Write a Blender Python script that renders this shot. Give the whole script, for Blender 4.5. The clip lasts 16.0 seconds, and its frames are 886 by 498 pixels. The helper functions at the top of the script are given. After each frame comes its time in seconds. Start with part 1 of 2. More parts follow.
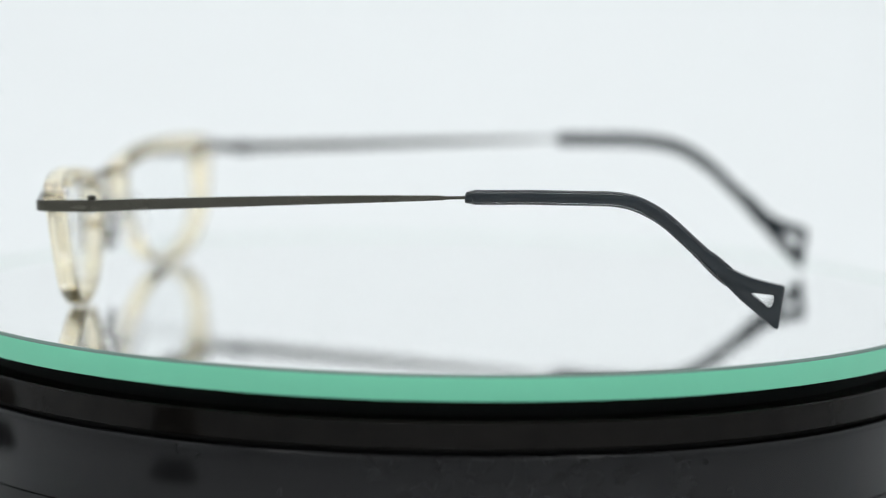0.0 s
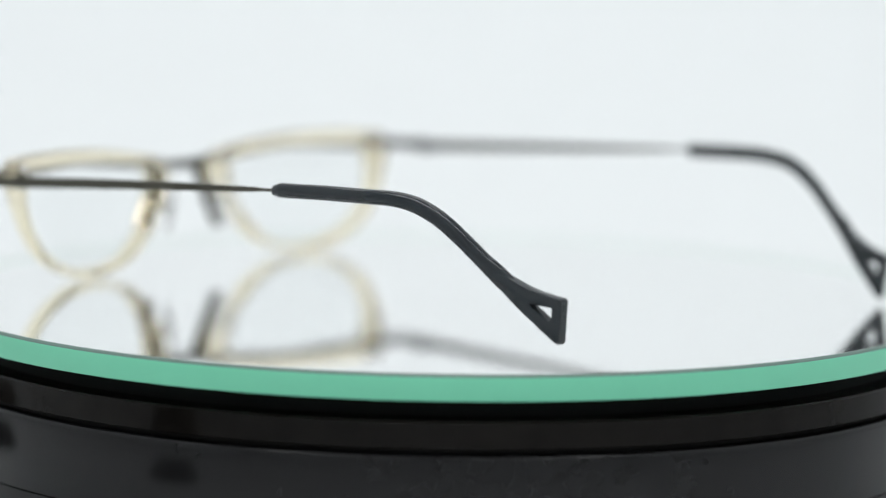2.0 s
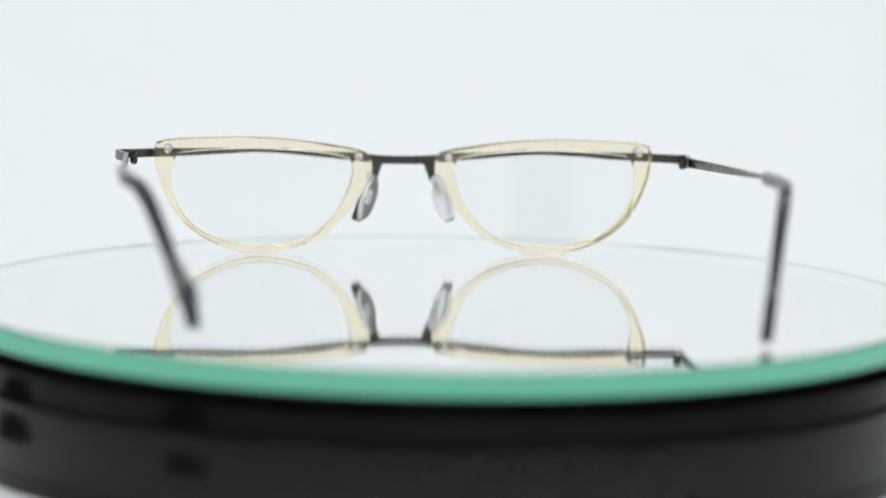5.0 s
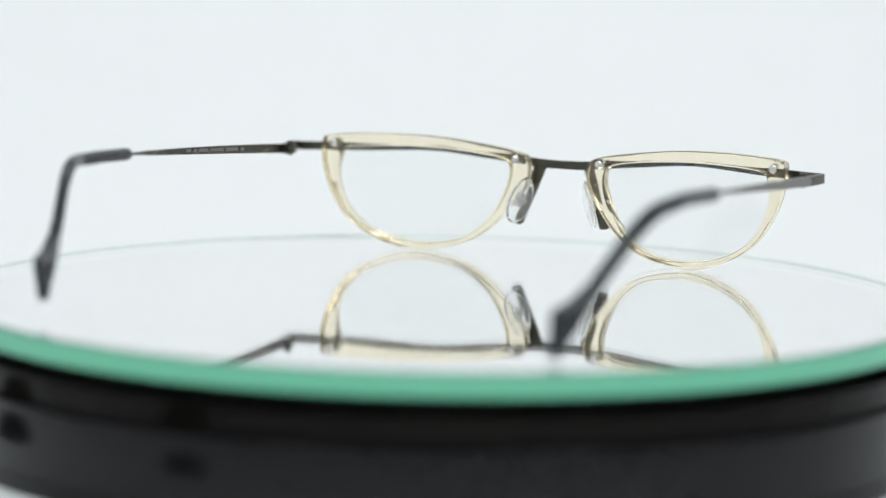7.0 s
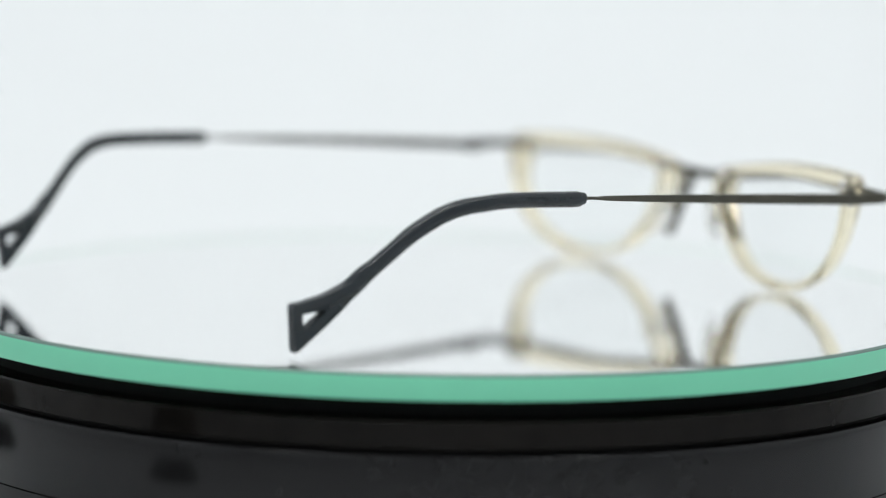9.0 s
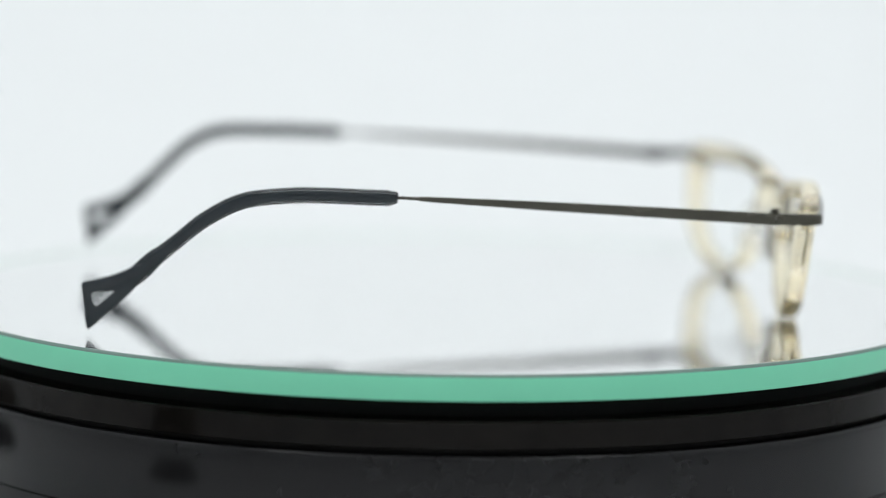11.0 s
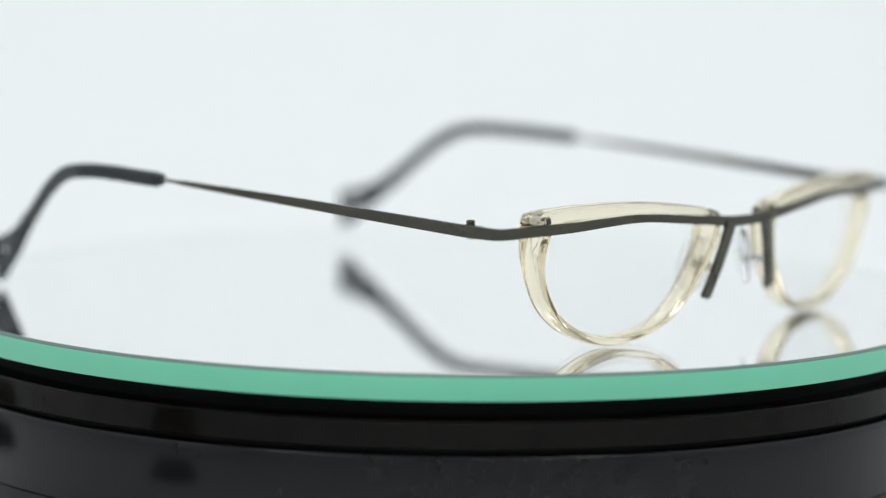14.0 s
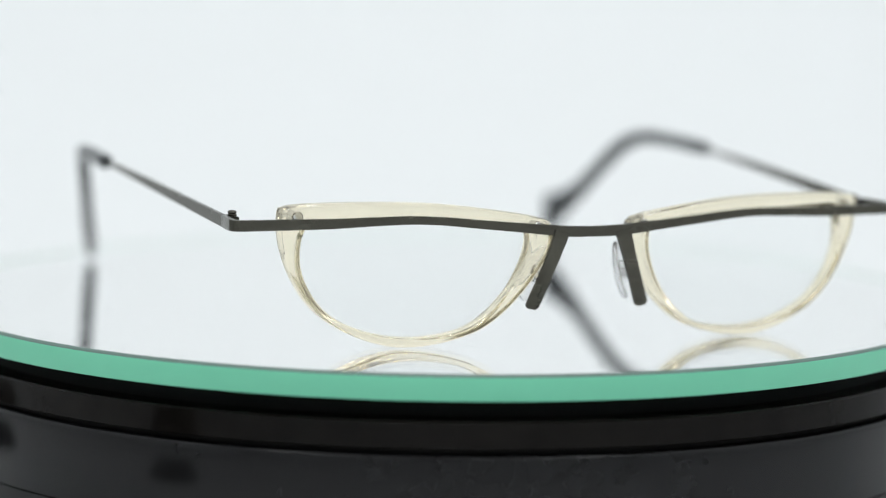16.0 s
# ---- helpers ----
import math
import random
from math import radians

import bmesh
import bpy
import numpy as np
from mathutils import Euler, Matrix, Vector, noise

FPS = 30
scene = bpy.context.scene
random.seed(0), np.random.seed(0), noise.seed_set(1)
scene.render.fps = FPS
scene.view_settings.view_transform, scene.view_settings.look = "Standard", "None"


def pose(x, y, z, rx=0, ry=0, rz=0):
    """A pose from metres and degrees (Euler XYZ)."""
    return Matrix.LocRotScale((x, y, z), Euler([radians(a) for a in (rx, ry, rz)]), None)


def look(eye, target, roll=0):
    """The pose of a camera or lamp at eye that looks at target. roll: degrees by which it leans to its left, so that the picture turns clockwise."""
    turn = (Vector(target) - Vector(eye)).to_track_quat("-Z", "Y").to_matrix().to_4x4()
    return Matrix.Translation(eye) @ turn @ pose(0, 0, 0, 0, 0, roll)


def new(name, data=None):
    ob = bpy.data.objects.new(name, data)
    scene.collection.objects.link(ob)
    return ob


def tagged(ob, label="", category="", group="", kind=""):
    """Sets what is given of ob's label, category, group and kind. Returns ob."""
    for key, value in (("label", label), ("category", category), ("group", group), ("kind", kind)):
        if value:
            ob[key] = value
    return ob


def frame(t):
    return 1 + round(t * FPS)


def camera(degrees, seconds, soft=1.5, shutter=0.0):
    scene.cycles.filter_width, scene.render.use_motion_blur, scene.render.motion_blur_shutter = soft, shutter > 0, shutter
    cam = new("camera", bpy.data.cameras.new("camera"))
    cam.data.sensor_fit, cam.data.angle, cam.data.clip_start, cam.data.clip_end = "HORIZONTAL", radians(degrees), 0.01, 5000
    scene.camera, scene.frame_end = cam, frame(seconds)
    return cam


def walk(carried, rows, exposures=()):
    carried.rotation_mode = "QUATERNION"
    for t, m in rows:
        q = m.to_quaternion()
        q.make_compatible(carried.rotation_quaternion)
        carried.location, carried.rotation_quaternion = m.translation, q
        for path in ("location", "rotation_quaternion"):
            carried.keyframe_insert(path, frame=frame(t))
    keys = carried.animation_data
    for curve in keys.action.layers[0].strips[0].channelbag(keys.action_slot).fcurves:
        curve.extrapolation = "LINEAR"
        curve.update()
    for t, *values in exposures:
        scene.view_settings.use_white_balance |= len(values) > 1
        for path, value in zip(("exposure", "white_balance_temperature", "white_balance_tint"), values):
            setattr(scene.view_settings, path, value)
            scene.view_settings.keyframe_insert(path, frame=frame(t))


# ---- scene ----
cam = camera(16.4, 16.0, soft=1.15)
cam.data.dof.use_dof = True
cam.data.dof.aperture_fstop = 6.2
cam.data.dof.aperture_blades = 7

# the camera stands on a tripod; its lens breathes a little while it focuses on the far half of the disc
NEAR = look((0.0008, -0.6499, 0.0897), (0.0006, -0.0544, 0.0160), 1.01)
FAR = look((0.0019, -0.6716, 0.0938), (0.0005, -0.0763, 0.0192), 1.06)
walk(cam, [(0.0, NEAR), (3.1, NEAR), (3.5, NEAR.lerp(FAR, 0.4)), (3.9, FAR), (8.6, FAR), (8.8, NEAR), (16.0, NEAR)],
     exposures=[(0.0, 0.0), (16.0, 0.0)])

# the point that the lens is focused on: near temple, far front, near temple and front again
focus_point = tagged(new("focus_point"), kind="structure")
cam.data.dof.focus_object = focus_point
FOCUS = [(0.0, NEAR, 0.578), (3.1, NEAR, 0.577), (3.2, FAR, 0.650), (3.35, FAR, 0.680), (3.6, FAR, 0.702), (4.2, FAR, 0.714),
         (8.45, FAR, 0.725), (8.65, FAR, 0.700), (8.8, NEAR, 0.615), (9.0, NEAR, 0.592), (9.3, NEAR, 0.576), (9.7, NEAR, 0.573),
         (11.8, NEAR, 0.572), (13.0, NEAR, 0.574), (14.5, NEAR, 0.575), (16.0, NEAR, 0.575)]

# ---- light ----
world = bpy.data.worlds.new("world")
world.use_nodes = True
world.node_tree.nodes["Background"].inputs[0].default_value = (0.75, 0.85, 1.0, 1)
world.node_tree.nodes["Background"].inputs[1].default_value = 0.05
scene.world = world


def area_lamp(name, eye, target, sx, sy, power, color):
    data = bpy.data.lights.new(name, "AREA")
    data.shape, data.size, data.size_y, data.energy, data.color = "RECTANGLE", sx, sy, power, color
    ob = new(name, data)
    ob.matrix_world = look(eye, target)
    return ob


area_lamp("tent_lamp", (-0.05, -0.06, 0.72), (-0.05, -0.06, 0.0), 0.86, 0.95, 0.28, (0.98, 0.99, 0.99))
area_lamp("led_strip", (0.0, -0.30, 0.62), (0.0, 0.0, 0.0), 0.70, 0.050, 2.25, (0.985, 0.992, 0.99))
area_lamp("led_strip", (0.0, 0.28, 0.66), (0.0, 0.0, 0.0), 0.80, 0.030, 1.12, (0.985, 0.992, 0.99))


# ---- materials ----
def material(name):
    m = bpy.data.materials.new(name)
    m.use_nodes = True
    return m, m.node_tree.nodes, m.node_tree.links, m.node_tree.nodes["Principled BSDF"]


def surface(name, color, rough, metal=0.0, spread=0.12, scale=900.0, bump=0.0, bump_scale=2500.0,
            rough_spread=0.1, coat=0.0, spec=0.5, stretch=(1, 1, 1)):
    m, nodes, links, bsdf = material(name)
    bsdf.inputs["Metallic"].default_value = metal
    bsdf.inputs["Coat Weight"].default_value = coat
    bsdf.inputs["Coat Roughness"].default_value = 0.05
    bsdf.inputs["Specular IOR Level"].default_value = spec
    where = nodes.new("ShaderNodeTexCoord")
    place = nodes.new("ShaderNodeMapping")
    place.inputs["Scale"].default_value = stretch
    links.new(where.outputs["Object"], place.inputs[0])
    fine, coarse = nodes.new("ShaderNodeTexNoise"), nodes.new("ShaderNodeTexNoise")
    fine.inputs["Scale"].default_value, coarse.inputs["Scale"].default_value = scale, scale / 12
    fine.inputs["Detail"].default_value, coarse.inputs["Detail"].default_value = 4, 3
    for n in (fine, coarse):
        links.new(place.outputs[0], n.inputs["Vector"])
    mix = nodes.new("ShaderNodeMath")
    mix.operation = "ADD"
    links.new(fine.outputs[0], mix.inputs[0])
    links.new(coarse.outputs[0], mix.inputs[1])
    ramp = nodes.new("ShaderNodeMapRange")
    ramp.inputs[1].default_value, ramp.inputs[2].default_value = 0.6, 1.4
    ramp.inputs[3].default_value, ramp.inputs[4].default_value = 1 - spread, 1 + spread
    links.new(mix.outputs[0], ramp.inputs[0])
    tint = nodes.new("ShaderNodeVectorMath")
    tint.operation = "SCALE"
    tint.inputs[0].default_value = color
    links.new(ramp.outputs[0], tint.inputs["Scale"])
    links.new(tint.outputs[0], bsdf.inputs["Base Color"])
    gloss = nodes.new("ShaderNodeMapRange")
    gloss.inputs[1].default_value, gloss.inputs[2].default_value = 0.3, 0.7
    gloss.inputs[3].default_value, gloss.inputs[4].default_value = rough * (1 - rough_spread), rough * (1 + rough_spread)
    links.new(coarse.outputs[0], gloss.inputs[0])
    links.new(gloss.outputs[0], bsdf.inputs["Roughness"])
    if bump:
        grain, relief = nodes.new("ShaderNodeTexNoise"), nodes.new("ShaderNodeBump")
        grain.inputs["Scale"].default_value = bump_scale
        links.new(place.outputs[0], grain.inputs["Vector"])
        relief.inputs["Strength"].default_value, relief.inputs["Distance"].default_value = bump, 0.0001
        links.new(grain.outputs[0], relief.inputs["Height"])
        links.new(relief.outputs[0], bsdf.inputs["Normal"])
    return m


def edge_gloss(nodes, links, face, edge):
    """How much a clear surface mirrors: little face on, more at a glancing angle."""
    facing, power, spread = nodes.new("ShaderNodeLayerWeight"), nodes.new("ShaderNodeMath"), nodes.new("ShaderNodeMapRange")
    power.operation, power.inputs[1].default_value = "POWER", 4.0
    spread.inputs[3].default_value, spread.inputs[4].default_value = face, edge
    links.new(facing.outputs["Facing"], power.inputs[0])
    links.new(power.outputs[0], spread.inputs[0])
    return spread.outputs[0]


def acetate(name, tint, milk_tint, ior, milky):
    """Clear cream plastic: it bends light, and scatters a small share of it."""
    m, nodes, links, bsdf = material(name)
    nodes.remove(bsdf)
    bent, milk, both = nodes.new("ShaderNodeBsdfGlass"), nodes.new("ShaderNodeBsdfDiffuse"), nodes.new("ShaderNodeMixShader")
    where, haze, share = nodes.new("ShaderNodeTexCoord"), nodes.new("ShaderNodeTexNoise"), nodes.new("ShaderNodeMapRange")
    haze.inputs["Scale"].default_value = 160.0
    share.inputs[3].default_value, share.inputs[4].default_value = milky * 0.6, milky * 1.4
    links.new(where.outputs["Object"], haze.inputs["Vector"])
    links.new(haze.outputs[0], share.inputs[0])
    links.new(share.outputs[0], both.inputs[0])
    bent.inputs["Color"].default_value = (*tint, 1)
    bent.inputs["IOR"].default_value, bent.inputs["Roughness"].default_value = ior, 0.01
    milk.inputs[0].default_value = (*milk_tint, 1)
    links.new(bent.outputs[0], both.inputs[1])
    links.new(milk.outputs[0], both.inputs[2])
    links.new(both.outputs[0], nodes["Material Output"].inputs[0])
    return m


def glass_skin(name, tint, face, edge=None):
    """A clear skin that mirrors a share of the light and lets the rest straight through."""
    m, nodes, links, bsdf = material(name)
    nodes.remove(bsdf)
    clear_way, shine, both = nodes.new("ShaderNodeBsdfTransparent"), nodes.new("ShaderNodeBsdfGlossy"), nodes.new("ShaderNodeMixShader")
    clear_way.inputs[0].default_value = (*tint, 1)
    shine.inputs["Color"].default_value = (1, 1, 1, 1)
    shine.inputs["Roughness"].default_value = 0.01
    if edge:
        links.new(edge_gloss(nodes, links, face, edge), both.inputs[0])
    else:
        both.inputs[0].default_value = face
    links.new(clear_way.outputs[0], both.inputs[1])
    links.new(shine.outputs[0], both.inputs[2])
    links.new(both.outputs[0], nodes["Material Output"].inputs[0])
    return m


SHEET = surface("white_sheet", (0.81, 0.83, 0.84), 0.85, spread=0.003, scale=25, spec=0.2)
WALL = surface("room_paint", (0.16, 0.16, 0.17), 0.9, spread=0.05, scale=20)
GUNMETAL = surface("brushed_gunmetal", (0.087, 0.083, 0.068), 0.26, metal=1.0, spread=0.16, scale=1400, bump=0.12,
                   bump_scale=5000, stretch=(1, 1, 3))
STEEL = surface("polished_steel", (0.66, 0.65, 0.63), 0.11, metal=1.0, spread=0.06)
RUBBER = surface("black_tip_plastic", (0.0090, 0.0140, 0.0180), 0.17, spec=0.45, spread=0.07, scale=500, bump=0.015, bump_scale=3000)
ACETATE = acetate("pale_yellow_acetate", (1.0, 0.962, 0.866), (0.95, 0.85, 0.60), 1.47, 0.03)
SILICONE = acetate("clear_silicone", (0.995, 0.998, 1.0), (0.92, 0.92, 0.92), 1.38, 0.10)
PLATE = glass_skin("clear_glass_skin", (1.0, 1.0, 1.0), 0.20)
MARGIN = surface("frosted_glass_margin", (0.74, 0.82, 0.79), 0.5, spread=0.04)
LENS = glass_skin("clear_lens", (0.985, 0.99, 0.99), 0.03, 0.55)
MIRROR = surface("mirror_silver", (0.992, 0.996, 0.994), 0.008, metal=1.0, spread=0.004, scale=150, rough_spread=0.2)
GREEN = surface("green_glass_edge", (0.178, 0.63, 0.410), 0.42, spread=0.03, scale=120, bump=0.05, bump_scale=900)
CHAMFER = surface("ground_glass_chamfer", (0.13, 0.20, 0.175), 0.5, spread=0.08, scale=400)
BLACK = surface("black_gloss_plastic", (0.006, 0.006, 0.0065), 0.14, spec=0.235, spread=0.3, scale=300, bump=0.03, bump_scale=700)
BLACK_RING = surface("brown_black_ring_plastic", (0.0062, 0.0054, 0.0047), 0.11, spec=0.078, spread=0.45, scale=260, bump=0.06, bump_scale=500)
FELT = surface("black_rubber_ring", (0.006, 0.006, 0.006), 0.8, spread=0.2, scale=500, spec=0.14)
PRINT = surface("pale_print", (0.14, 0.135, 0.12), 0.5, spread=0.3, scale=3000)


# ---- mesh helpers ----
def link(name, bm, mat, parent=None, label="", smooth=True, angle=35):
    bmesh.ops.recalc_face_normals(bm, faces=bm.faces)
    if smooth:
        for f in bm.faces:
            f.smooth = True
        for e in bm.edges:
            if len(e.link_faces) == 2 and e.calc_face_angle(0) > radians(angle):
                e.smooth = False
    me = bpy.data.meshes.new(name)
    bm.to_mesh(me)
    bm.free()
    me.materials.append(mat)
    ob = new(name, me)
    if parent:
        ob.parent = parent
    if label:
        tagged(ob, label)
    return ob


def part(name, bm, mat, parent, label="", angle=35):
    return link(name, bm, mat, parent, label, angle=angle)


def loft(bm, rings, closed=False, caps=True):
    """Quads between rings of points, each ring closed; the row of rings closed too, or capped."""
    rows = [[bm.verts.new(p) for p in ring] for ring in rings]
    n = len(rows[0])
    for i in range(len(rows) if closed else len(rows) - 1):
        a, b = rows[i], rows[(i + 1) % len(rows)]
        for k in range(n):
            bm.faces.new((a[k], a[(k + 1) % n], b[(k + 1) % n], b[k]))
    if caps and not closed:
        bm.faces.new(rows[0][::-1])
        bm.faces.new(rows[-1])
    return bm


def lathe(profile, steps=128):
    """A ring or a solid round the z axis from (radius, height) points in a closed loop."""
    bm = bmesh.new()
    rings = []
    for k in range(steps):
        a = 2 * math.pi * k / steps
        rings.append([(r * math.cos(a), r * math.sin(a), z) for r, z in profile])
    return loft(bm, rings, closed=True)


def disc_mesh(radius, z, steps=192):
    bm = bmesh.new()
    bm.faces.new([bm.verts.new((radius * math.cos(2 * math.pi * k / steps), radius * math.sin(2 * math.pi * k / steps), z))
                  for k in range(steps)])
    return bm


def rounded(w, h, r, steps=3):
    """Points of a rounded rectangle w by h, round the middle."""
    pts = []
    for cx, cy, a0 in ((w / 2 - r, h / 2 - r, 0), (-w / 2 + r, h / 2 - r, 90), (-w / 2 + r, -h / 2 + r, 180),
                       (w / 2 - r, -h / 2 + r, 270)):
        for k in range(steps + 1):
            a = radians(a0 + 90 * k / steps)
            pts.append((cx + r * math.cos(a), cy + r * math.sin(a)))
    return pts


def smooth_curve(points, steps=6, closed=False):
    """Catmull-Rom through the points (any dimension)."""
    p = [np.array(q, float) for q in points]
    n, out = len(p), []
    for i in range(n if closed else n - 1):
        a = p[(i - 1) % n] if closed or i else 2 * p[0] - p[1]
        b, c = p[i], p[(i + 1) % n]
        d = p[(i + 2) % n] if closed or i < n - 2 else 2 * p[-1] - p[-2]
        for k in range(steps):
            t = k / steps
            out.append(0.5 * (2 * b + (c - a) * t + (2 * a - 5 * b + 4 * c - d) * t * t + (3 * b - a - 3 * c + d) * t ** 3))
    if not closed:
        out.append(p[-1])
    return out


def ribbon(path, thick, edge=0.00015):
    """A flat strip on edge: path rows (x, y, z, height); thickness lies in plan across the way."""
    bm, rings = bmesh.new(), []
    p = np.array(path)
    for i in range(len(p)):
        a, b = p[max(i - 1, 0)], p[min(i + 1, len(p) - 1)]
        d = (b - a)[:2]
        d /= np.linalg.norm(d)
        side = np.array([-d[1], d[0]])
        ring = []
        for u, v in rounded(thick, p[i][3], min(edge, p[i][3] * 0.4), 2):
            ring.append((p[i][0] + side[0] * u, p[i][1] + side[1] * u, p[i][2] + v))
        rings.append(ring)
    return loft(bm, rings)


def round_bar(a, b, r, steps=20, dome=0.0):
    """A round bar from a to b with slightly broken edges; dome rounds its far end."""
    bm = bmesh.new()
    a, b = Vector(a), Vector(b)
    q = (b - a).to_track_quat("Z", "Y")
    length = (b - a).length
    c = min(r * 0.2, length * 0.2)
    rows = [(r - c, 0), (r, c)]
    if dome:
        rows += [(r * math.cos(radians(k)), length - dome + dome * math.sin(radians(k))) for k in (0, 25, 50, 75, 86)]
    else:
        rows += [(r, length - c), (r - c, length)]
    return loft(bm, [[a + q @ Vector((rr * math.cos(2 * math.pi * k / steps), rr * math.sin(2 * math.pi * k / steps), z))
                      for k in range(steps)] for rr, z in rows])


MM = 0.001

# ---- the place: room, table, white sweep ----
def box_mesh(x0, x1, y0, y1, z0, z1):
    bm = bmesh.new()
    bmesh.ops.create_cube(bm, size=1)
    for v in bm.verts:
        v.co = ((x0 + x1) / 2 + v.co.x * (x1 - x0), (y0 + y1) / 2 + v.co.y * (y1 - y0), (z0 + z1) / 2 + v.co.z * (z1 - z0))
    return bm


def setting(name, bm, mat, label, category, smooth=False):
    return tagged(link(name, bm, mat, smooth=smooth), label, category, kind="structure")


TABLE = -0.0335


def build_place():
    setting("floor", box_mesh(-1.6, 1.6, -1.9, 1.5, -0.90, -0.80), WALL, "plain dark grey studio floor", "floor")
    setting("ceiling", box_mesh(-1.6, 1.6, -1.9, 1.5, 1.7, 1.8), WALL, "plain dark grey studio ceiling", "ceiling")
    setting("wall_north", box_mesh(-1.6, 1.6, 1.5, 1.6, -0.8, 1.7), WALL, "plain dark grey studio wall", "wall")
    setting("wall_south", box_mesh(-1.6, 1.6, -2.0, -1.9, -0.8, 1.7), WALL, "plain dark grey studio wall", "wall")
    setting("wall_west", box_mesh(-1.7, -1.6, -1.9, 1.5, -0.8, 1.7), WALL, "plain dark grey studio wall", "wall")
    setting("wall_east", box_mesh(1.6, 1.7, -1.9, 1.5, -0.8, 1.7), WALL, "plain dark grey studio wall", "wall")
    # the seamless sheet: table part, bend, back
    bm = bmesh.new()
    bend = [(-0.60, 0.0), (0.0, 0.0)] + [(0.05 + 0.42 * math.sin(radians(a)), 0.42 - 0.42 * math.cos(radians(a))) for a in range(0, 91, 1)]
    bend.append((0.47, 0.78))
    rings = []
    for y, z in bend:
        rings.append([(-0.46, y, TABLE + z), (0.46, y, TABLE + z)])
    rows = [[bm.verts.new(p) for p in r] for r in rings]
    for a, b in zip(rows, rows[1:]):
        bm.faces.new((a[0], a[1], b[1], b[0]))
    bm.normal_update()
    bmesh.ops.solidify(bm, geom=list(bm.faces), thickness=0.002)
    setting("backdrop", bm, SHEET, "seamless white paper sweep behind the turntable", "backdrop", True)
    setting("table", box_mesh(-0.7, 0.7, -0.62, 0.6, TABLE - 0.04, TABLE - 0.006), WALL, "dark table under the white sweep", "table")
    for side, name in ((-1, "tent_side_west"), (1, "tent_side_east")):
        setting(name, box_mesh(side * 0.475 - 0.004, side * 0.475 + 0.004, -0.60, 0.47, TABLE, TABLE + 0.78), SHEET,
                "white fabric side of the light tent", "tent side")
    setting("tent_top", box_mesh(-0.48, 0.48, -0.608, 0.48, TABLE + 0.782, TABLE + 0.79), SHEET,
            "white fabric top of the light tent", "tent top")
    # white front of the tent with a slot for the lens
    for name, x0, x1, z0, z1 in (("tent_front_west", -0.47, -0.05, 0, 0.78), ("tent_front_east", 0.05, 0.47, 0, 0.78),
                                 ("tent_front_low", -0.05, 0.05, 0, 0.065), ("tent_front_high", -0.05, 0.05, 0.17, 0.78)):
        setting(name, box_mesh(x0, x1, -0.608, -0.600, TABLE + z0, TABLE + z1), SHEET, "white fabric front of the light tent", "tent front")


# ---- the turntable ----
def build_turntable():
    base = tagged(new("turntable"), "glossy black round plastic turntable on the white sheet", "turntable")
    base.location = (0, 0, TABLE)
    up = -TABLE * 1000

    def ring(name, pts, mat, label):
        return part(name, lathe([(r * MM, (z + up) * MM) for r, z in pts], 192), mat, base, label, angle=12)
    ring("lower_body", [(60, -33.4), (106.2, -33.4), (106.3, -33.2), (106.3, -30.05), (105.6, -30.0), (105.6, -29.75), (106.5, -29.7), (106.5, -16.2), (106.4, -15.7), (106.1, -15.3), (105.6, -15.05), (60, -15.05)], BLACK, "glossy black lower body")
    ring("groove_ring", [(60, -15.05), (104.4, -15.05), (104.4, -14.0), (60, -14.0)], FELT, "dark recessed joint")
    ring("upper_ring", [(60, -14.0), (106.2, -14.0), (106.4, -13.8), (106.4, -9.1), (106.1, -8.8), (60, -8.8)],
         BLACK_RING, "glossy black upper ring")
    ring("support_ring", [(60, -8.8), (101, -8.8), (101, -5.0), (60, -5.0)], FELT, "matt black rubber support ring")
    return base


def build_mirror_disc():
    disc = tagged(new("mirror_disc"), "round thick mirror disc with a green glass edge", "mirror disc")
    part("glass_face", disc_mesh(0.1067, 0.0), PLATE, disc, "clear glass face")
    part("mirror_face", disc_mesh(0.1062, -0.00055), MIRROR, disc, "silvering under the glass")
    part("inner_edge", lathe([(0.1062, -0.0006), (0.1062, -0.00052), (0.1066, -0.00002), (0.1067, -0.00002), (0.1067, -0.0006)], 256), MARGIN, disc, "pale green unsilvered margin", angle=80)
    part("chamfer", lathe([(0.1067, -0.0006), (0.1067, -0.00002), (0.1068, -0.00002), (0.10724, -0.0004), (0.10728, -0.0006)], 256), CHAMFER, disc, "ground grey chamfer", angle=80)
    part("glass_edge", lathe([(0.1005, -0.0047), (0.1067, -0.0047), (0.1067, -0.0006), (0.10728, -0.0006), (0.10728, -0.0047), (0.1071, -0.0050), (0.1005, -0.0050)], 256),
         GREEN, disc, "pale green polished glass edge")
    return disc


# ---- the eyeglasses: x to the wearer's left, y to the back, z up, millimetres ----
CENTRE = -0.4


def front_y(x):
    return -7.2 * (1 - ((x - CENTRE) / 60) ** 2) - 0.9 - 0.009 * x


def across(side, x):
    """Half-width x on one side; the left end piece reaches a little further out."""
    return CENTRE + side * x + max(0.0, (x - 25) / 42) * (1.1 if side > 0 else -0.4)


def tilted_y(x, z):
    """The rims lean: their lower edge lies further back than the brow."""
    return front_y(x) + 0.12 * (24 - z)


def v3(x, y, z):
    return (x * MM, y * MM, z * MM)


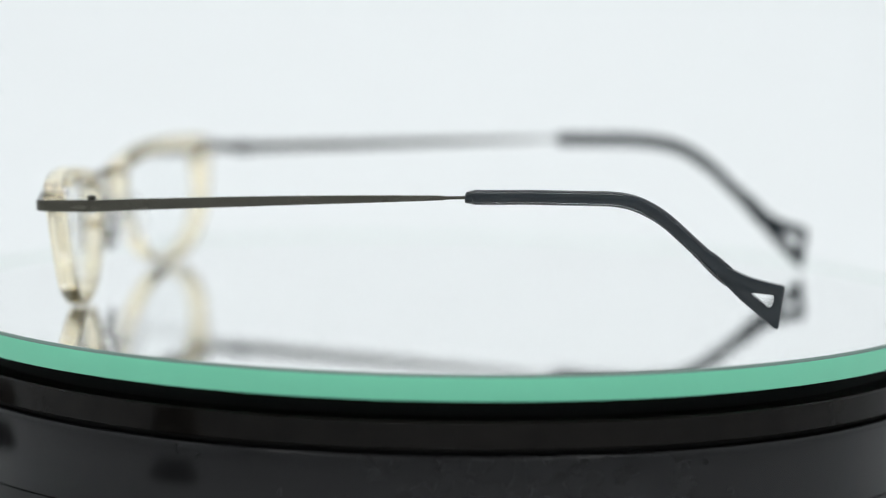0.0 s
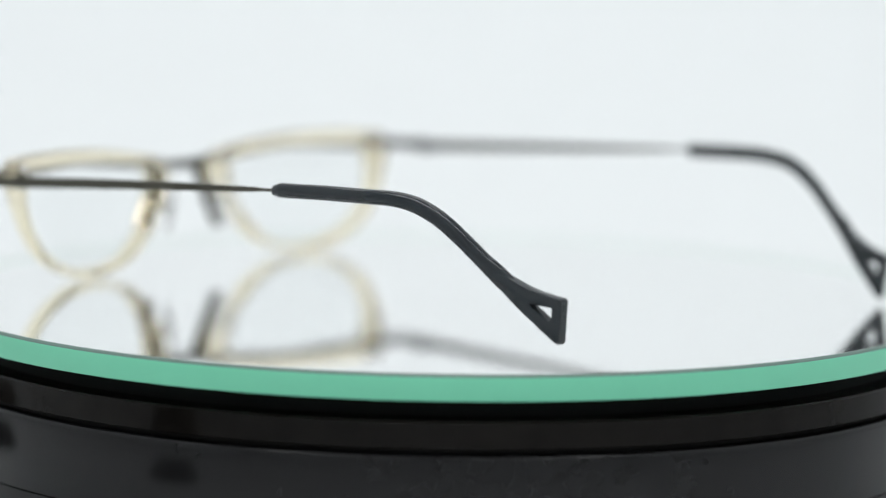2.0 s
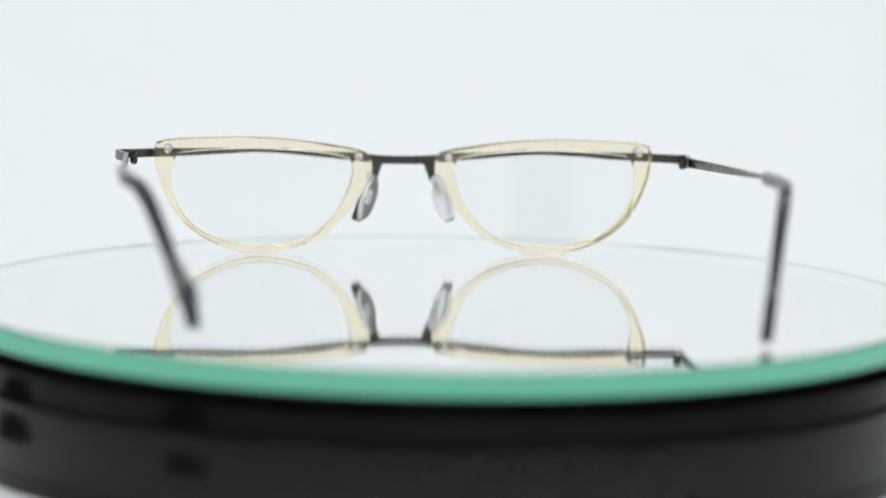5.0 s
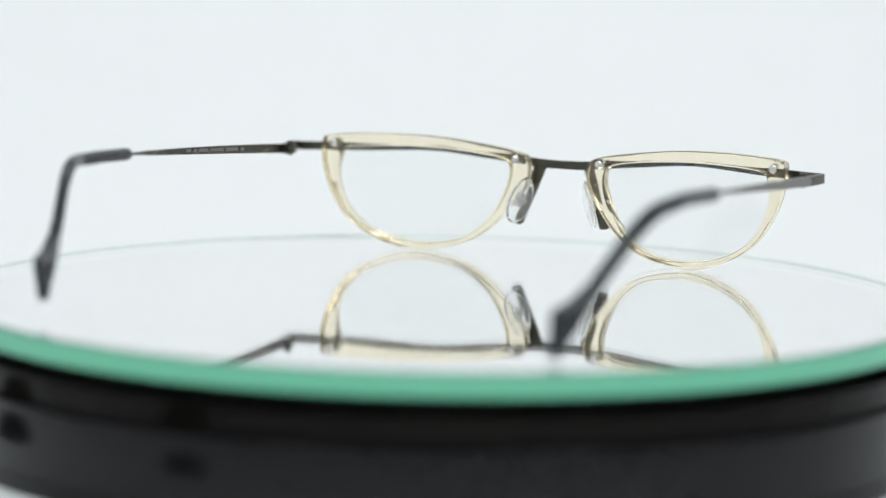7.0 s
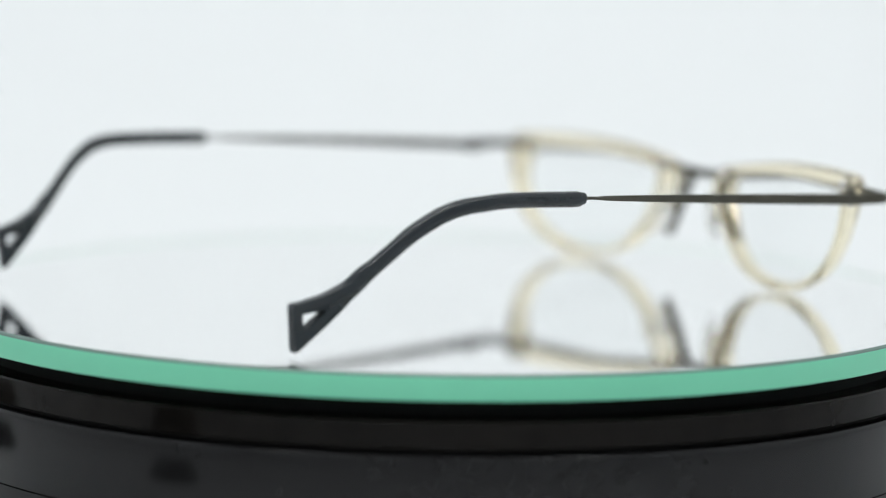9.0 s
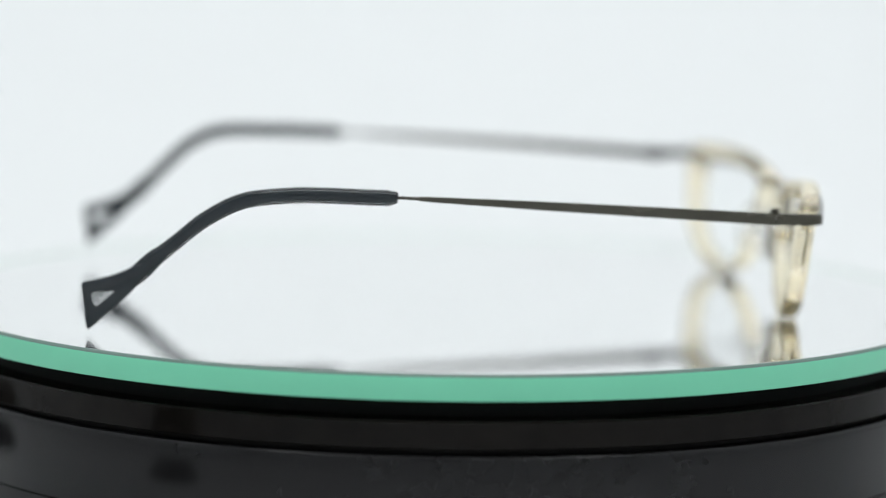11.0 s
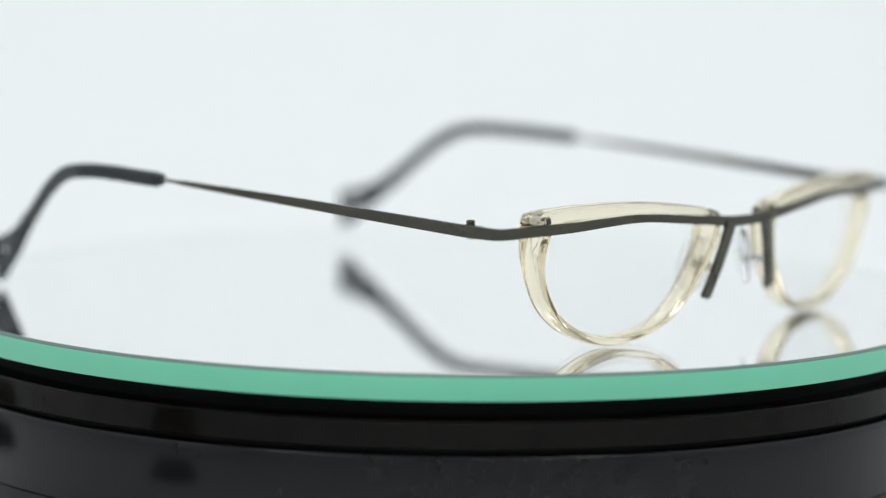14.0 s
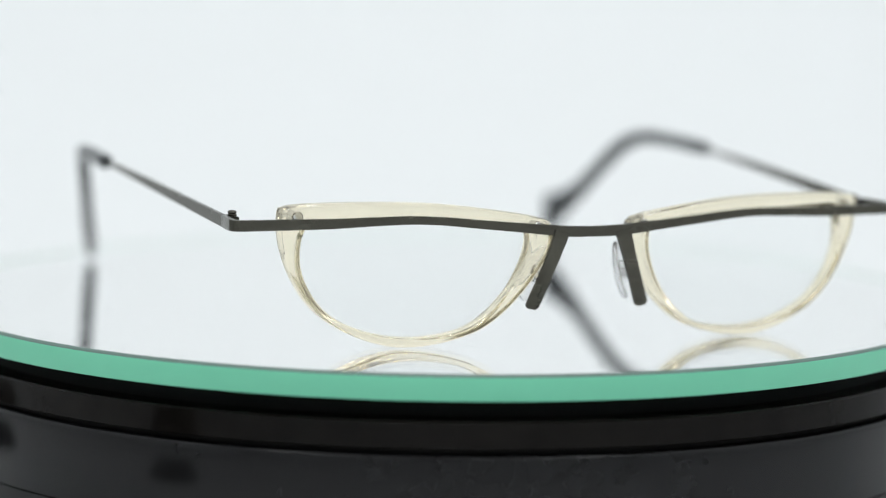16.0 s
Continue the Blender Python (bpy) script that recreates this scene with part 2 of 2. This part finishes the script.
def build_bar(glasses):
    shape = [(0, 21.9, 2.0), (5, 22.0, 2.05), (9.5, 22.4, 2.0), (15, 22.9, 1.75), (22, 23.55, 1.65), (30, 24.3, 1.55), (36, 24.5, 1.55),
             (43, 24.25, 1.65), (50, 23.9, 1.85), (56, 23.75, 2.0), (62, 23.6, 2.05), (65.5, 23.5, 2.1)]
    half = smooth_curve(shape, 4)
    bend = [(66.9, 1.95, 23.5, 2.1), (67.6, 2.5, 23.5, 2.15), (67.95, 3.4, 23.5, 2.2), (67.9, 4.6, 23.5, 2.25), (67.6, 7.5, 23.5, 2.3), (67.3, 10.55, 23.5, 2.3)]
    path = []
    for side in (-1, 1):
        run, lift = [], 0.25 if side > 0 else 0.0
        for x, z, h in half:
            xx = across(side, x)
            run.append((xx, front_y(xx) + 0.5, z + lift * min(max((x - 40) / 25, 0), 1), h))
        slip = front_y(across(side, 65.5)) + 0.5 - 1.75
        for x, y, z, h in bend:
            keep = 1.0 if y < 4 else max(0.0, 1 - (y - 4) / 6.5)
            run.append((-0.8 + side * x + keep * (across(side, x) + 0.8 - side * x), y + slip * (10.55 - y) / 8.55, z + lift, h))
        path += run[:0:-1] if side < 0 else run
    path = [tuple(c * MM for c in row) for row in path]
    return part("front_bar", ribbon(path, 1.05 * MM), GUNMETAL, glasses, "slim grey-brown metal brow bar and bridge", angle=20)


RIM_OUT = [(59.3, 25.6), (57.8, 27.0), (52, 27.5), (44.5, 27.7), (35, 27.6), (26.5, 27.0), (15.4, 25.5), (10, 24.4), (8.2, 23.2), (7.9, 18.4),
           (11.6, 12), (16.5, 6.3), (22, 2.6), (30, 0.35), (38, 0.1), (46, 2.7), (52.3, 7.1), (56.4, 13.1), (58.8, 19.6)]
RIM_IN = [(54.3, 23.3), (55.5, 18.4), (54.4, 12.8), (50.7, 7.3), (45.2, 3.9), (38, 1.9), (30, 1.8), (22.5, 3.8), (16.5, 9.4), (13.2, 15.8),
          (12.5, 21.3), (15.5, 23.1), (21.5, 24.0), (30, 24.65), (38.5, 24.85), (50, 24.4)]


def by_angle(loop, count):
    """Points of a loop in even steps of angle round (34, 15)."""
    q = np.array(smooth_curve(loop, 10, True)) - (34, 15)
    a = np.arctan2(q[:, 1], q[:, 0])
    order = np.argsort(a)
    a, q = a[order], q[order]
    a = np.concatenate([a - 2 * math.pi, a, a + 2 * math.pi])
    q = np.concatenate([q, q, q])
    u = np.linspace(-math.pi, math.pi, count, endpoint=False)
    return np.stack([np.interp(u, a, q[:, 0]), np.interp(u, a, q[:, 1])], 1) + (34, 15)


def build_rim(glasses, side):
    count = 160
    out, inn = by_angle(RIM_OUT, count), by_angle(RIM_IN, count)
    bm, rings = bmesh.new(), []
    depth = 4.0
    for o, i in zip(out, inn):
        w = np.linalg.norm(o - i)
        mid, d = (o + i) / 2, (o - i) / max(w, 1e-6)
        ring = []
        for u, v in rounded(w, depth, min(0.75, w * 0.36), 5):
            x, z = mid + d * u
            xx = across(side, x)
            ring.append(v3(xx, tilted_y(xx, z) + 1.02 + depth / 2 + v, z))
        rings.append(ring)
    loft(bm, rings, closed=True)
    rim = part("rim", bm, ACETATE, glasses, "transparent pale yellow acetate half-moon rim", angle=20)
    # lens
    bm = bmesh.new()
    loop = inn + (inn - (34, 15)) / np.linalg.norm(inn - (34, 15), axis=1)[:, None] * 0.35
    shells = []
    for off in (-0.75, 0.75):
        rows = []
        for f in (0.15, 0.4, 0.7, 1.0):
            row = []
            for x, z in (34, 15) + (loop - (34, 15)) * f:
                xx = across(side, x)
                sag = ((x - 34) ** 2 + (z - 15) ** 2) / (2 * 250)
                row.append(v3(xx, tilted_y(xx, z) + 2.7 + sag * 0.6 + off, z))
            rows.append(row)
        shells.append(rows)
    loft(bm, shells[0] + shells[1][::-1])
    part("lens", bm, LENS, rim, "clear uncoated half-moon lens")
    # rivets on the back of the rim
    for x, z, r in ((56.3, 25.1, 1.05), (10.9, 22.9, 1.05)):
        xx = across(side, x)
        y = front_y(xx) + 1.0
        part("rivet", round_bar(v3(xx, y, z), v3(xx, y + 4.75, z), r * MM, 20, 0.0005), STEEL, rim, "small polished steel rivet")
    return rim


def build_nose(glasses, side):
    s = lambda x: CENTRE + side * x - (0.4 if side > 0 else 0.2)
    bm, rings = bmesh.new(), []
    rows = [(6.4, -6.65, 22.0, 3.2), (6.9, -6.6, 20.4, 3.0), (8.2, -6.2, 16.5, 2.7), (9.8, -5.5, 12.0, 2.65), (11.2, -4.75, 8.2, 2.7), (11.45, -4.6, 7.5, 2.4), (11.55, -4.55, 7.1, 1.5)]
    for x, y, z, w in smooth_curve(rows, 4):
        ring = []
        for u, v in rounded(w, 0.95, 0.18, 2):
            ring.append(v3(s(x + u * 0.97), y + v - 1.1, z + u * 0.22))
        rings.append(ring)
    loft(bm, rings)
    arm = part("nose_arm", bm, GUNMETAL, glasses, "flat grey metal nose pad arm", angle=20)
    # mount and clear pad
    part("pad_mount", round_bar(v3(s(9.9), -6.4, 12.9), v3(s(9.1), -1.8, 13.2), 0.85 * MM, 14), STEEL, arm, "small metal pad mount")
    bm = bmesh.new()
    bmesh.ops.create_uvsphere(bm, u_segments=28, v_segments=18, radius=1)
    along = Vector((s(11.2) - s(7.4), 1.6, -12)).normalized()
    flat = Vector((-side * 0.80, 0.58, -0.16))
    flat = (flat - along * flat.dot(along)).normalized()
    wide = along.cross(flat)
    middle = Vector((s(8.9), -1.0, 13.4))
    for v in bm.verts:
        c = v.co.copy()
        k = 1 + 0.12 * c.x
        v.co = (middle + along * c.x * 5.9 + wide * c.y * 3.3 * k + flat * (c.z * (0.62 + 0.5 * (c.x * c.x + c.y * c.y) ** 2) * 1.15 - 0.3 * (c.x ** 2))) * MM
    pad = part("nose_pad", bm, SILICONE, arm, "clear oval silicone nose pad")
    bm = bmesh.new()
    bmesh.ops.create_cube(bm, size=1)
    bmesh.ops.bevel(bm, geom=list(bm.edges), offset=0.12, segments=2, affect="EDGES")
    for v in bm.verts:
        c = v.co.copy()
        v.co = (middle - flat * 0.9 + along * c.x * 3.4 + wide * c.y * 1.9 + flat * c.z * 1.2) * MM
    part("pad_core", bm, SILICONE, arm, "clear moulded pad core")
    return arm


def build_hinge(glasses, side):
    x = -0.8 + side * 67.0
    x2 = x - side * 1.35
    lift = 0.25 if side > 0 else 0.0
    hinge = part("hinge", round_bar(v3(x2, 10.6, 22.2 + lift), v3(x2, 10.6, 24.85 + lift), 0.9 * MM, 20), GUNMETAL, glasses, "small barrel hinge")
    part("screw", round_bar(v3(x2, 10.6, 24.85 + lift), v3(x2, 10.6, 25.5 + lift), 0.85 * MM, 18, 0.0003), GUNMETAL, hinge, "dark hinge screw head")
    part("screw_end", round_bar(v3(x2, 10.6, 22.25 + lift), v3(x2, 10.6, 21.75 + lift), 0.75 * MM, 18, 0.0003), STEEL, hinge, "bright screw end")
    for z in (22.7 + lift, 24.1 + lift):
        part("knuckle", ribbon([(x2 * MM, 8.2 * MM, z * MM, 0.7 * MM), (x2 * MM, 13.0 * MM, z * MM, 0.7 * MM)], 1.3 * MM), GUNMETAL, hinge,
             "polished hinge knuckle")
    return hinge


def build_temple(glasses, side, sleeve_at, tip_at, drop, sink, knee, turn, curl):
    """sleeve_at: the sleeve's start; tip_at: x and y of the end; drop: stretch of its fall, sink: how much lower it ends;
    knee: x where the flared end begins, turn: how it goes on inward; curl: its bend."""
    hx = -0.8 + side * 67.3
    sx, sy, sz = sleeve_at
    rows, start = [], 23.75 if side > 0 else 23.5
    for k, h in ((0, 2.3), (0.02, 2.3), (0.15, 2.2), (0.4, 1.95), (0.65, 1.6), (0.85, 1.15), (0.93, 0.9), (0.955, 0.62), (1.03, 0.62)):
        y = 10.75 + (sy - 10.75) * k
        rows.append((hx + (sx - hx) * k, y, start + (sz - start) * k + (0.2 if side > 0 else 0.0) * math.sin(math.pi * min(k, 1)), h))
    path = [tuple(c * MM for c in r) for r in smooth_curve(rows, 4)]
    temple = part("temple", ribbon(path, 0.95 * MM), GUNMETAL, glasses, "slim tapered grey-brown metal temple", angle=20)
    # sleeve: centre line, width across the way and thickness in x
    line = [(0, 0, 1.9), (0.3, 0, 2.35), (1.7, 0.02, 3.15), (2.0, 0.03, 3.3), (6, 0.12, 3.3), (12, 0.33, 3.3), (18.5, 0.4, 3.3)]
    line += curl
    line = [(y, z + (0.1 if side > 0 else -0.12), w * 0.87) if 1 < y < 44 else (y, z, w * 0.93) for y, z, w in line]
    line += [(46, -11.5, 3.3), (48, -13.35, 3.55), (50, -15.1, 3.3), (52, -16.7, 1.8)]
    total = 58.7
    inward = knee - sx

    def x_of(y, z):
        """The sleeve leans in as it falls, and the flared end goes on inward."""
        k = min(max((y - 23) / 23, 0), 1)
        sleeve_x = sx + inward * (0.10 * min(y / 26, 1) + 0.90 * (k ** 1.15))
        plate_x = knee + side * (-turn * (y - 46) + 0.115 * (z + 11.5))
        w = min(max((y - 37) / 13, 0), 1)
        w = w * w * (3 - 2 * w)
        return sleeve_x * (1 - w) + plate_x * w

    stretch = (tip_at[1] - sy) / total

    def place(y, z, u):
        fall = min(max((y - 27) / 10, 0), 1)
        zz = z * drop - sink * fall * fall * (3 - 2 * fall)
        return v3(x_of(y, z) + u, sy + y * stretch, sz + zz)
    pts = smooth_curve(line, 4)
    bm, rings = bmesh.new(), []
    for i, (y, z, w) in enumerate(pts):
        a, b = pts[max(i - 1, 0)], pts[min(i + 1, len(pts) - 1)]
        d = (b - a)[:2] / np.linalg.norm((b - a)[:2])
        n = (-d[1], d[0])
        thick = min(w, 3.0) * (1 if y < 43 else 1 - 0.04 * (y - 43))
        ring = []
        for k in range(20):
            ang = 2 * math.pi * k / 20
            c, s = math.cos(ang), math.sin(ang)
            c = math.copysign(abs(c) ** 0.8, c)
            s = math.copysign(abs(s) ** 0.8, s)
            ring.append(place(y + n[0] * s * w / 2, z + n[1] * s * w / 2, c * thick / 2))
        rings.append(ring)
    loft(bm, rings)
    # the flared end with its three-cornered hole
    out = [(47.4, -11.4), (48.7, -12.3), (51, -13.5), (54, -14.75), (58, -15.8), (59.6, -16.15), (60.0, -16.7), (59.8, -18.6), (59.55, -20.6), (59.15, -24.0), (58.9, -24.75), (58.3, -24.6),
           (55.1, -21.9), (51.5, -18.7), (48.6, -15.7), (47.0, -13.7)]
    hole = [(53.9, -17.55), (55.6, -17.75), (57.7, -18.0), (57.95, -18.5), (57.75, -19.8), (57.2, -20.4), (56.6, -20.1), (55.2, -18.9), (54.0, -17.95)]
    centre = np.array((56.6, -18.7))
    count = 72

    def radial(loop):
        q = np.array(smooth_curve(loop, 6, True)) - centre
        a = np.arctan2(q[:, 1], q[:, 0])
        o = np.argsort(a)
        a, q = a[o], q[o]
        u = np.linspace(-math.pi, math.pi, count, endpoint=False)
        a3, q3 = np.concatenate([a - 2 * math.pi, a, a + 2 * math.pi]), np.concatenate([q, q, q])
        return np.stack([np.interp(u, a3, q3[:, 0]), np.interp(u, a3, q3[:, 1])], 1) + centre
    rings = []
    for o, i in zip(radial(out), radial(hole)):
        w = np.linalg.norm(o - i)
        mid, d = (o + i) / 2, (o - i) / w
        rings.append([place(*(mid + d * u), v) for u, v in rounded(w, 2.5, 0.42, 3)])
    loft(bm, rings, closed=True)
    part("temple_tip", bm, RUBBER, temple, "black plastic temple tip with a three-cornered cut-out", angle=50)
    return temple


def build_print(temple_path, glasses):
    """Small pale lettering on the inner face of the left temple, as plain bars."""
    (x0, y0, z0), (x1, y1, z1) = temple_path
    for k0, k1 in ((0.34, 0.37), (0.385, 0.405), (0.42, 0.48), (0.495, 0.58), (0.60, 0.675), (0.695, 0.72)):
        bm = bmesh.new()
        ks = (1 - k0, 1 - k1)
        a, b = [(x0 + (x1 - x0) * k, y0 + (y1 - y0) * k, z0 + (z1 - z0) * k + 0.3) for k in ks]
        path = [(p[0] * MM, p[1] * MM, p[2] * MM, 0.75 * MM) for p in (a, b)]
        part("print", ribbon(path, 0.02 * MM, 0.005 * MM), PRINT, glasses, "pale worn print")


def build_glasses():
    glasses = tagged(new("eyeglasses"), "half-moon eyeglasses with pale yellow rims on the mirror", "eyeglasses")
    build_bar(glasses)
    for side in (1, -1):
        build_rim(glasses, side)
        build_nose(glasses, side)
        build_hinge(glasses, side)
    left = build_temple(glasses, 1, (67.8, 84.3, 28.0), (53.3, 143.0), 1.0, 0.0, 58.7, 0.245,
                        [(23.5, 0.45, 3.3), (28, 0.3, 3.35), (31.5, -0.4, 3.4), (34.5, -1.75, 3.35), (37.5, -3.75, 3.2), (41, -6.9, 3.1), (44.5, -10.2, 3.1)])
    build_temple(glasses, -1, (-71.0, 84.5, 27.6), (-60.0, 142.8), 1.07, 0.4, -63.7, 0.22,
                 [(23.5, 0.1, 3.3), (28, -0.5, 3.35), (31.5, -1.5, 3.4), (34.5, -2.9, 3.35), (37.5, -4.7, 3.2), (41, -7.5, 3.1), (44.5, -10.4, 3.1)])
    build_print(((65.95, 11.4, 23.75), (67.25, 84.3, 28.0)), left)
    return glasses


build_place()


def build_mirrored_block(x, y):
    """A low black block beside the turntable, unseen, added for its dark reflection there."""
    clamp = tagged(new("mirrored_block"), "small low black block on the white sheet, unseen, added for its dark reflection", "clamp", group="clamps on the sheet")
    clamp.location = (x, y, TABLE)
    part("block_base", lathe([(0.001, 0.0), (0.0145, 0.0), (0.015, 0.001), (0.015, 0.0035), (0.0135, 0.0045), (0.001, 0.0045)], 32), FELT, clamp)
    part("block_top", lathe([(0.001, 0.0045), (0.0105, 0.0045), (0.012, 0.0055), (0.012, 0.0072), (0.010, 0.0082), (0.001, 0.0084)], 32), FELT, clamp)


build_mirrored_block(-0.136, -0.150)
build_mirrored_block(-0.166, -0.030)
turntable = build_turntable()
mirror_disc = build_mirror_disc()
eyeglasses = build_glasses()

# ---- turning ----
SPEED, START = 14.9625, 126.13
WOBBLE = [(0, -0.15), (1, 0.1), (2, -0.03), (3.1, -0.15), (3.5, -0.5), (4, -0.5), (6.5, 0.15), (7.5, 0.03), (8.5, 0.05), (9.2, 0.42), (9.7, 0.45), (12, -0.5),
          (13, -0.36), (14, -0.2), (15, 0.13), (16, 0.44)]


def motions():
    discs, frames = [], []
    for k in range(65):
        t = k * 0.25
        turned = -(START + SPEED * t + float(np.interp(t, [w[0] for w in WOBBLE], [w[1] for w in WOBBLE])))
        m = pose(0, 0, 0, 0, 0, turned)
        discs.append((t, m))
        frames.append((t, m @ pose(0.03319, -0.06001, 0.0, 0, 0, 27.06)))
    walk(mirror_disc, discs)
    walk(eyeglasses, frames)
    walk(focus_point, [(t, Matrix.Translation(m @ Vector((0, 0, -away)))) for t, m, away in FOCUS])


motions()
